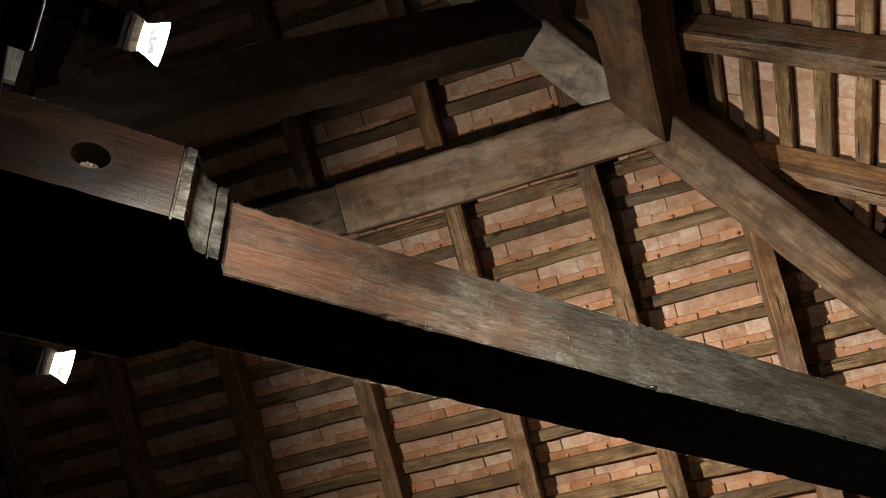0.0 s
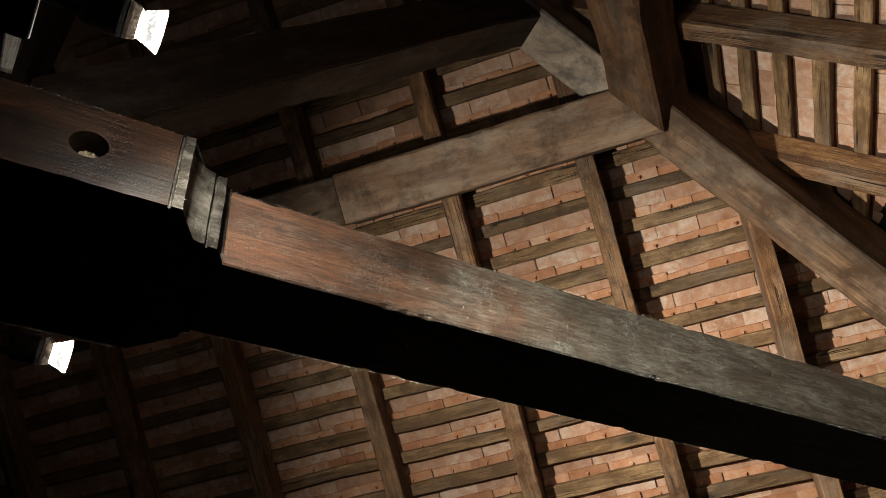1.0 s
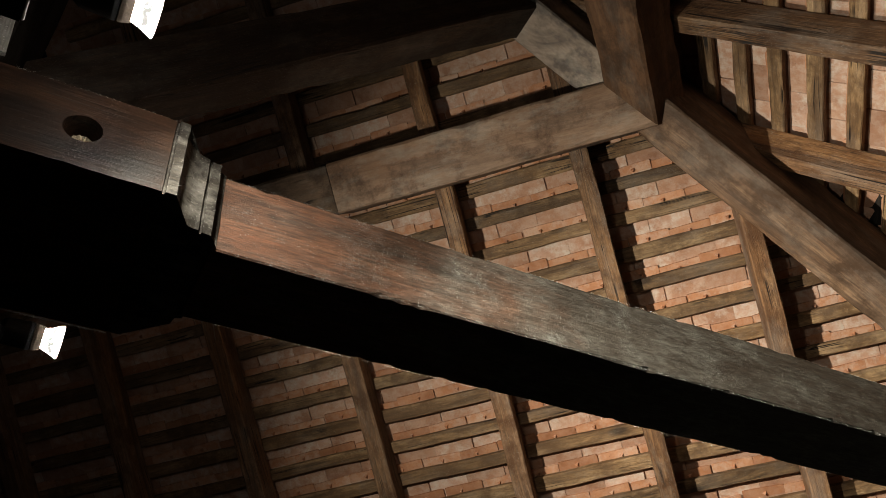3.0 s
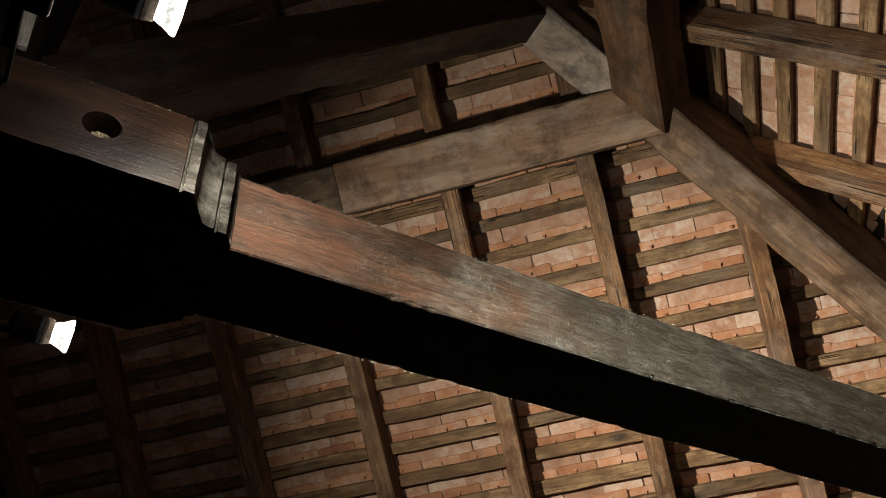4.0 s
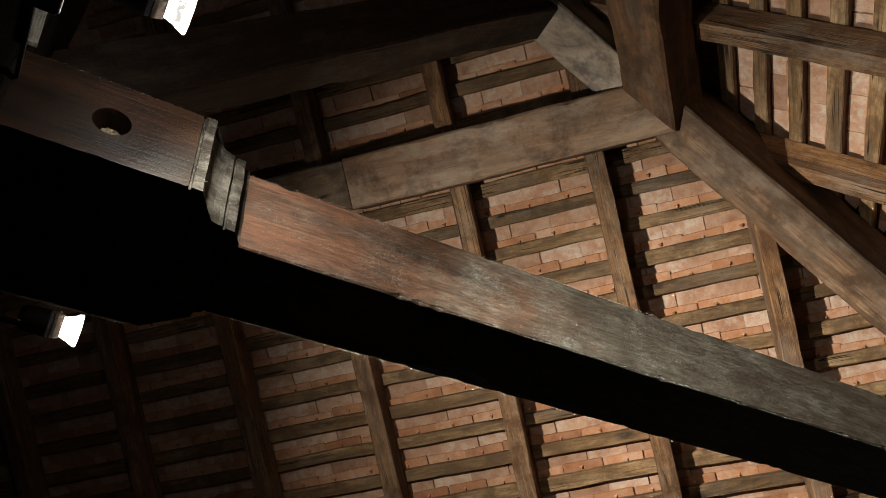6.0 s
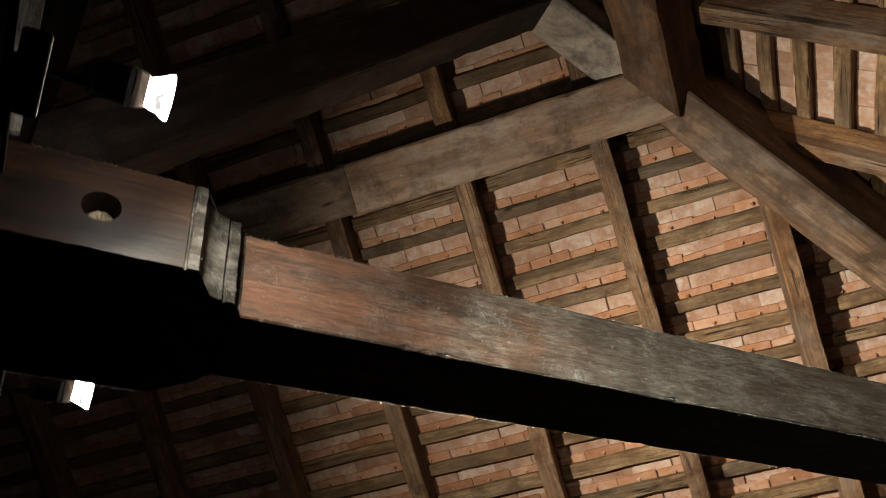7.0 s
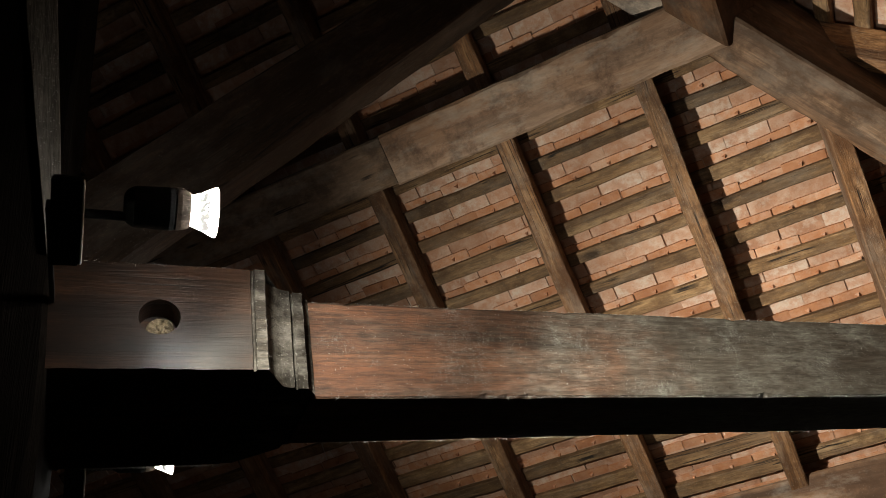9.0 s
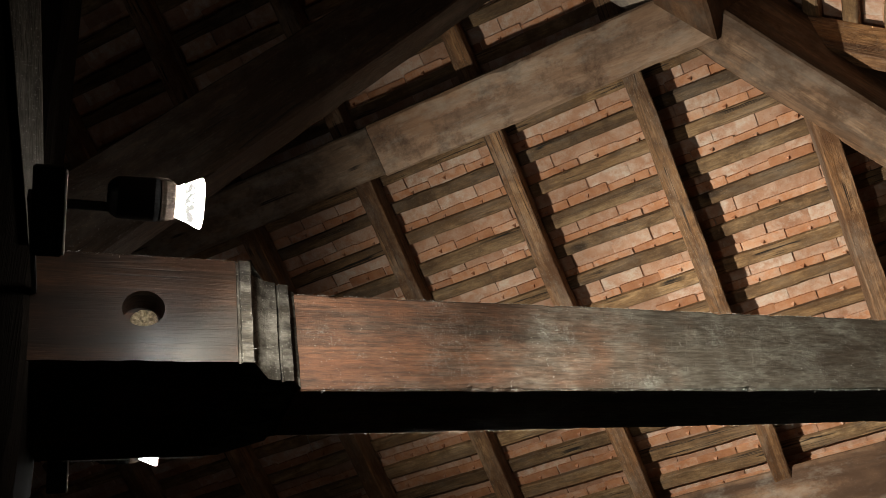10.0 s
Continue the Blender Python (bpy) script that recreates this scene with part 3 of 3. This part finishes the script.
bm = bmesh.new()
outline = [(x, mid - d) for x, d in [(-0.4528, 0.1835)] + mould_pts]
outline += [(x, mid + d) for x, d in reversed([(-0.4528, 0.1835)] + mould_pts)]
nz = 10
rows_v = []
for k in range(nz + 1):
    z = BZ0 - 0.002 + (BZ1 - BZ0 - 0.002) * k / nz
    rows_v.append([bm.verts.new((x + 0.0012 * noise.noise((x * 60, y * 60, z * 30)), y + 0.0016 * noise.noise((x * 50, y * 50, z * 25 + 5)), z + (0.0015 * noise.noise((x * 60, y * 60, 3)) if k in (0, nz) else 0))) for x, y in outline])
for a, b in zip(rows_v, rows_v[1:]):
    for i in range(len(outline)):
        j = (i + 1) % len(outline)
        bm.faces.new((a[i], a[j], b[j], b[i]))
for ring in (rows_v[0], rows_v[-1]):
    f = bm.faces.new(ring)
    bmesh.ops.triangulate(bm, faces=[f])
part("moulding", bm, MOULD, head, "dusty grey moulding of fillets and a cove")

brace_m = Matrix.Translation((-0.757, 0, 2.60)) @ Matrix.Rotation(radians(-45), 4, "Y")
bm = timber(-0.02, 1.96, 0.070, 0.215, 0.0, 0.165, 0.007, 0.06, 0.002, 22)
for v in bm.verts:                              # thinner towards its foot
    if v.co.y < 0.14:
        v.co.y += 0.065 * max(0.0, 1 - v.co.x / 1.7)
brace = link("brace", bm, BRACE, m=brace_m)
tagged(brace, "dark sloping brace from the post up to the hip", "brace", kind="structure")


# ---- the two reflector lamps ----
def lamp(at):
    """A small reflector lamp on a black bracket, its mouth towards +x."""
    e = empty("spotlight", "lit reflector lamp in a black housing on a wall bracket", "lamp", group="lamps by the post")
    e.location = at
    part("housing", turned([(-0.112, 0.014), (-0.108, 0.021), (-0.100, 0.026), (-0.058, 0.0275), (-0.052, 0.0265), (-0.051, 0.0200)], 32), METAL, e)
    part("collar", turned([(-0.053, 0.0215), (-0.050, 0.0262), (-0.044, 0.0258), (-0.036, 0.0235), (-0.033, 0.0225), (-0.034, 0.0200)], 32), LIT_METAL, e, "brown collar coloured as the housing's bulb-lit front")
    clip = bmesh.new()
    for k in range(7):                              # a bent spring clip over the collar
        f = k / 6
        x, z = -0.054 + 0.026 * f, 0.0275 - 0.010 * f + 0.004 * math.sin(math.pi * f)
        for y in (-0.004, 0.004):
            clip.verts.new((x, y, z)), clip.verts.new((x, y, z + 0.0008))
    clip.verts.ensure_lookup_table()
    for k in range(6):
        a, b = clip.verts[4 * k:4 * k + 4], clip.verts[4 * k + 4:4 * k + 8]
        for i, j in ((0, 1), (1, 3), (3, 2), (2, 0)):
            clip.faces.new((a[i], a[j], b[j], b[i]))
    part("clip", clip, LIT_METAL, e, "bent brown spring clip", m=Matrix.Rotation(radians(38), 4, "X"))
    part("bulb", turned([(-0.036, 0.0185), (-0.030, 0.0200), (-0.016, 0.0262), (-0.004, 0.0318), (-0.001, 0.0322), (0.000, 0.0308), (0.001, 0.018), (0.0015, 0.004)], 32), BULB, e, "glowing clear glass reflector bulb", smooth=True)
    part("arm", turned([(-0.165, 0.006), (-0.108, 0.006)], 16, Matrix.Translation((0, 0, -0.016))), METAL, e)
    slant = Matrix.Translation((-0.1745, -0.005, -0.033)) @ Matrix.Rotation(radians(-32), 4, "X")
    plate = part("bracket", box(-0.0170, 0.0170, -0.056, 0.056, -0.006, 0.006, 0.002), METAL, e, m=slant)
    # added pale strip imitates lamplight caught on the bracket's edge
    part("edge", box(0.0165, 0.0195, -0.053, 0.053, -0.0072, 0.0040, 0.0010), LIT_EDGE, plate, "pale strip drawing the bracket's lamp-lit edge")
    return e


lamp_a = lamp(LAMP_A)
lamp_b = copy_thing(lamp_a, Matrix.Translation(LAMP_B))
for at, y0, y1 in ((LAMP_A, -0.310, -0.090), (LAMP_B, 0.285, 0.45)):
    cross = link("lamp_rail", box(-0.7275, -0.7215, y0, y1, at.z - 0.022, at.z - 0.008, 0.001), METAL)
    tagged(cross, "black metal rail holding the lamp to the post", "rail", "lamp rails")

# ---- dust fluff and cobweb threads on the arrises ----
rng = random.Random(19)


def thread(bm, p, way, length, width, sag):
    """A thin limp thread of three square sections."""
    side = Vector((way.y, -way.x, 0.3)).normalized() * width
    up = way.cross(side).normalized() * width
    last = None
    for k in range(4):
        f = k / 3
        c = Vector(p) + way * length * f + Vector((0, 0, -sag * f * f))
        ring = [bm.verts.new(c + side), bm.verts.new(c + up), bm.verts.new(c - side), bm.verts.new(c - up)]
        if last:
            for i in range(4):
                bm.faces.new((last[i], last[(i + 1) % 4], ring[(i + 1) % 4], ring[i]))
        last = ring


bm = bmesh.new()
for edge, count in (((-0.34, 0.001, SZ1 - 0.001, 1.7), 240), ((-0.34, 0.001, SZ0 + 0.001, 1.7), 520), ((-0.30, 0.187, SZ0 + 0.001, 1.3), 200), ((-0.70, -0.086, BZ1 - 0.004, -0.45), 130), ((-0.66, 0.281, BZ0 - 0.005, -0.455), 260)):
    x0, y, z, x1 = edge
    for i in range(count):
        x = x0 + (x1 - x0) * rng.random()
        way = Vector((rng.uniform(-1, 1), rng.uniform(-0.6, 0.6), rng.uniform(-0.5, 0.6))).normalized()
        thread(bm, (x, y, z), way, 0.001 + 0.006 * rng.random() ** 4, rng.uniform(0.00010, 0.00024), rng.uniform(0, 0.003))
for x in (-0.447, -0.431, -0.374, -0.359):
    d = 0.1845 if x < -0.4 else 0.1215
    for i in range(10):
        z = rng.uniform(BZ0, BZ1)
        way = Vector((rng.uniform(-1, 1), rng.uniform(-1, 0.1), rng.uniform(-1, 1))).normalized()
        thread(bm, (x, mid - d, z), way, 0.001 + 0.005 * rng.random() ** 2, rng.uniform(0.00008, 0.00018), 0.001)
for x0, x1, y, z, count in ((-0.68, -0.455, 0.2805, BZ0 - 0.005, 700), (-0.33, 0.25, 0.187, SZ0 + 0.001, 260)):
    for i in range(count):
        x = x0 + (x1 - x0) * rng.random()
        way = Vector((rng.uniform(-1, 1), rng.uniform(-0.2, 0.5), rng.uniform(-0.9, -0.1))).normalized()
        thread(bm, (x, y, z), way, rng.uniform(0.0015, 0.0045), rng.uniform(0.00010, 0.00022), 0.0)
# hairs and crumbs of dust sticking to the beam's front, thickest in a few scuffed places
def crumb(bm, p, size):
    q = [bm.verts.new(Vector(p) + Vector(d) * size * rng.uniform(0.6, 1.3)) for d in ((1, 0, 0), (-0.6, 0, 0.8), (-0.5, 0, -0.9), (0, -0.8, 0))]
    for i, j, k in ((0, 1, 3), (1, 2, 3), (2, 0, 3), (0, 2, 1)):
        bm.faces.new((q[i], q[j], q[k]))


for i in range(1500):                           # a rim of dust along the upper and lower arris
    if i % 3:
        crumb(bm, (rng.uniform(-0.34, 1.7), rng.uniform(-0.001, 0.002), SZ1 - 0.0015), rng.uniform(0.0003, 0.0009))
    else:
        crumb(bm, (rng.uniform(-0.34, 1.7), 0.001, SZ0 + rng.uniform(0.001, 0.004)), rng.uniform(0.0003, 0.0008))
SCUFFS = [(rng.uniform(-0.3, 1.6), rng.uniform(SZ0 + 0.02, SZ1 - 0.02), rng.uniform(0.02, 0.06)) for k in range(18)]
for i in range(750):
    if i % 3:
        sx, sz, spread = rng.choice(SCUFFS)
        x, z = rng.gauss(sx, spread), rng.gauss(sz, 0.55 * spread)
    else:
        x, z = rng.uniform(-0.33, 1.7), rng.uniform(SZ0, SZ1)
    z = min(max(z, SZ0 + 0.004), SZ1 - 0.004)
    if x < -0.33:
        continue
    if i % 12 == 0:
        lean = rng.uniform(-1.2, 1.2)
        thread(bm, (x, -0.0022, z), Vector((math.sin(lean), -0.05, math.cos(lean))), rng.uniform(0.002, 0.010), rng.uniform(0.00008, 0.00017), rng.uniform(0, 0.002))
    else:
        crumb(bm, (x, -0.0018, z), 0.00025 + 0.0006 * rng.random() ** 4)
fluff = link("dust_fluff", bm, WEB)
tagged(fluff, "pale dust fluff clinging to the beam's arrises", "dust", kind="stuff")

bm = bmesh.new()
thread(bm, (-0.292, 0.186, SZ0 + 0.002), Vector((0.25, 0.05, -1)).normalized(), 0.034, 0.0006, 0.0)
web = link("cobweb", bm, WEB)
tagged(web, "single pale cobweb thread hanging from the beam", "cobweb")
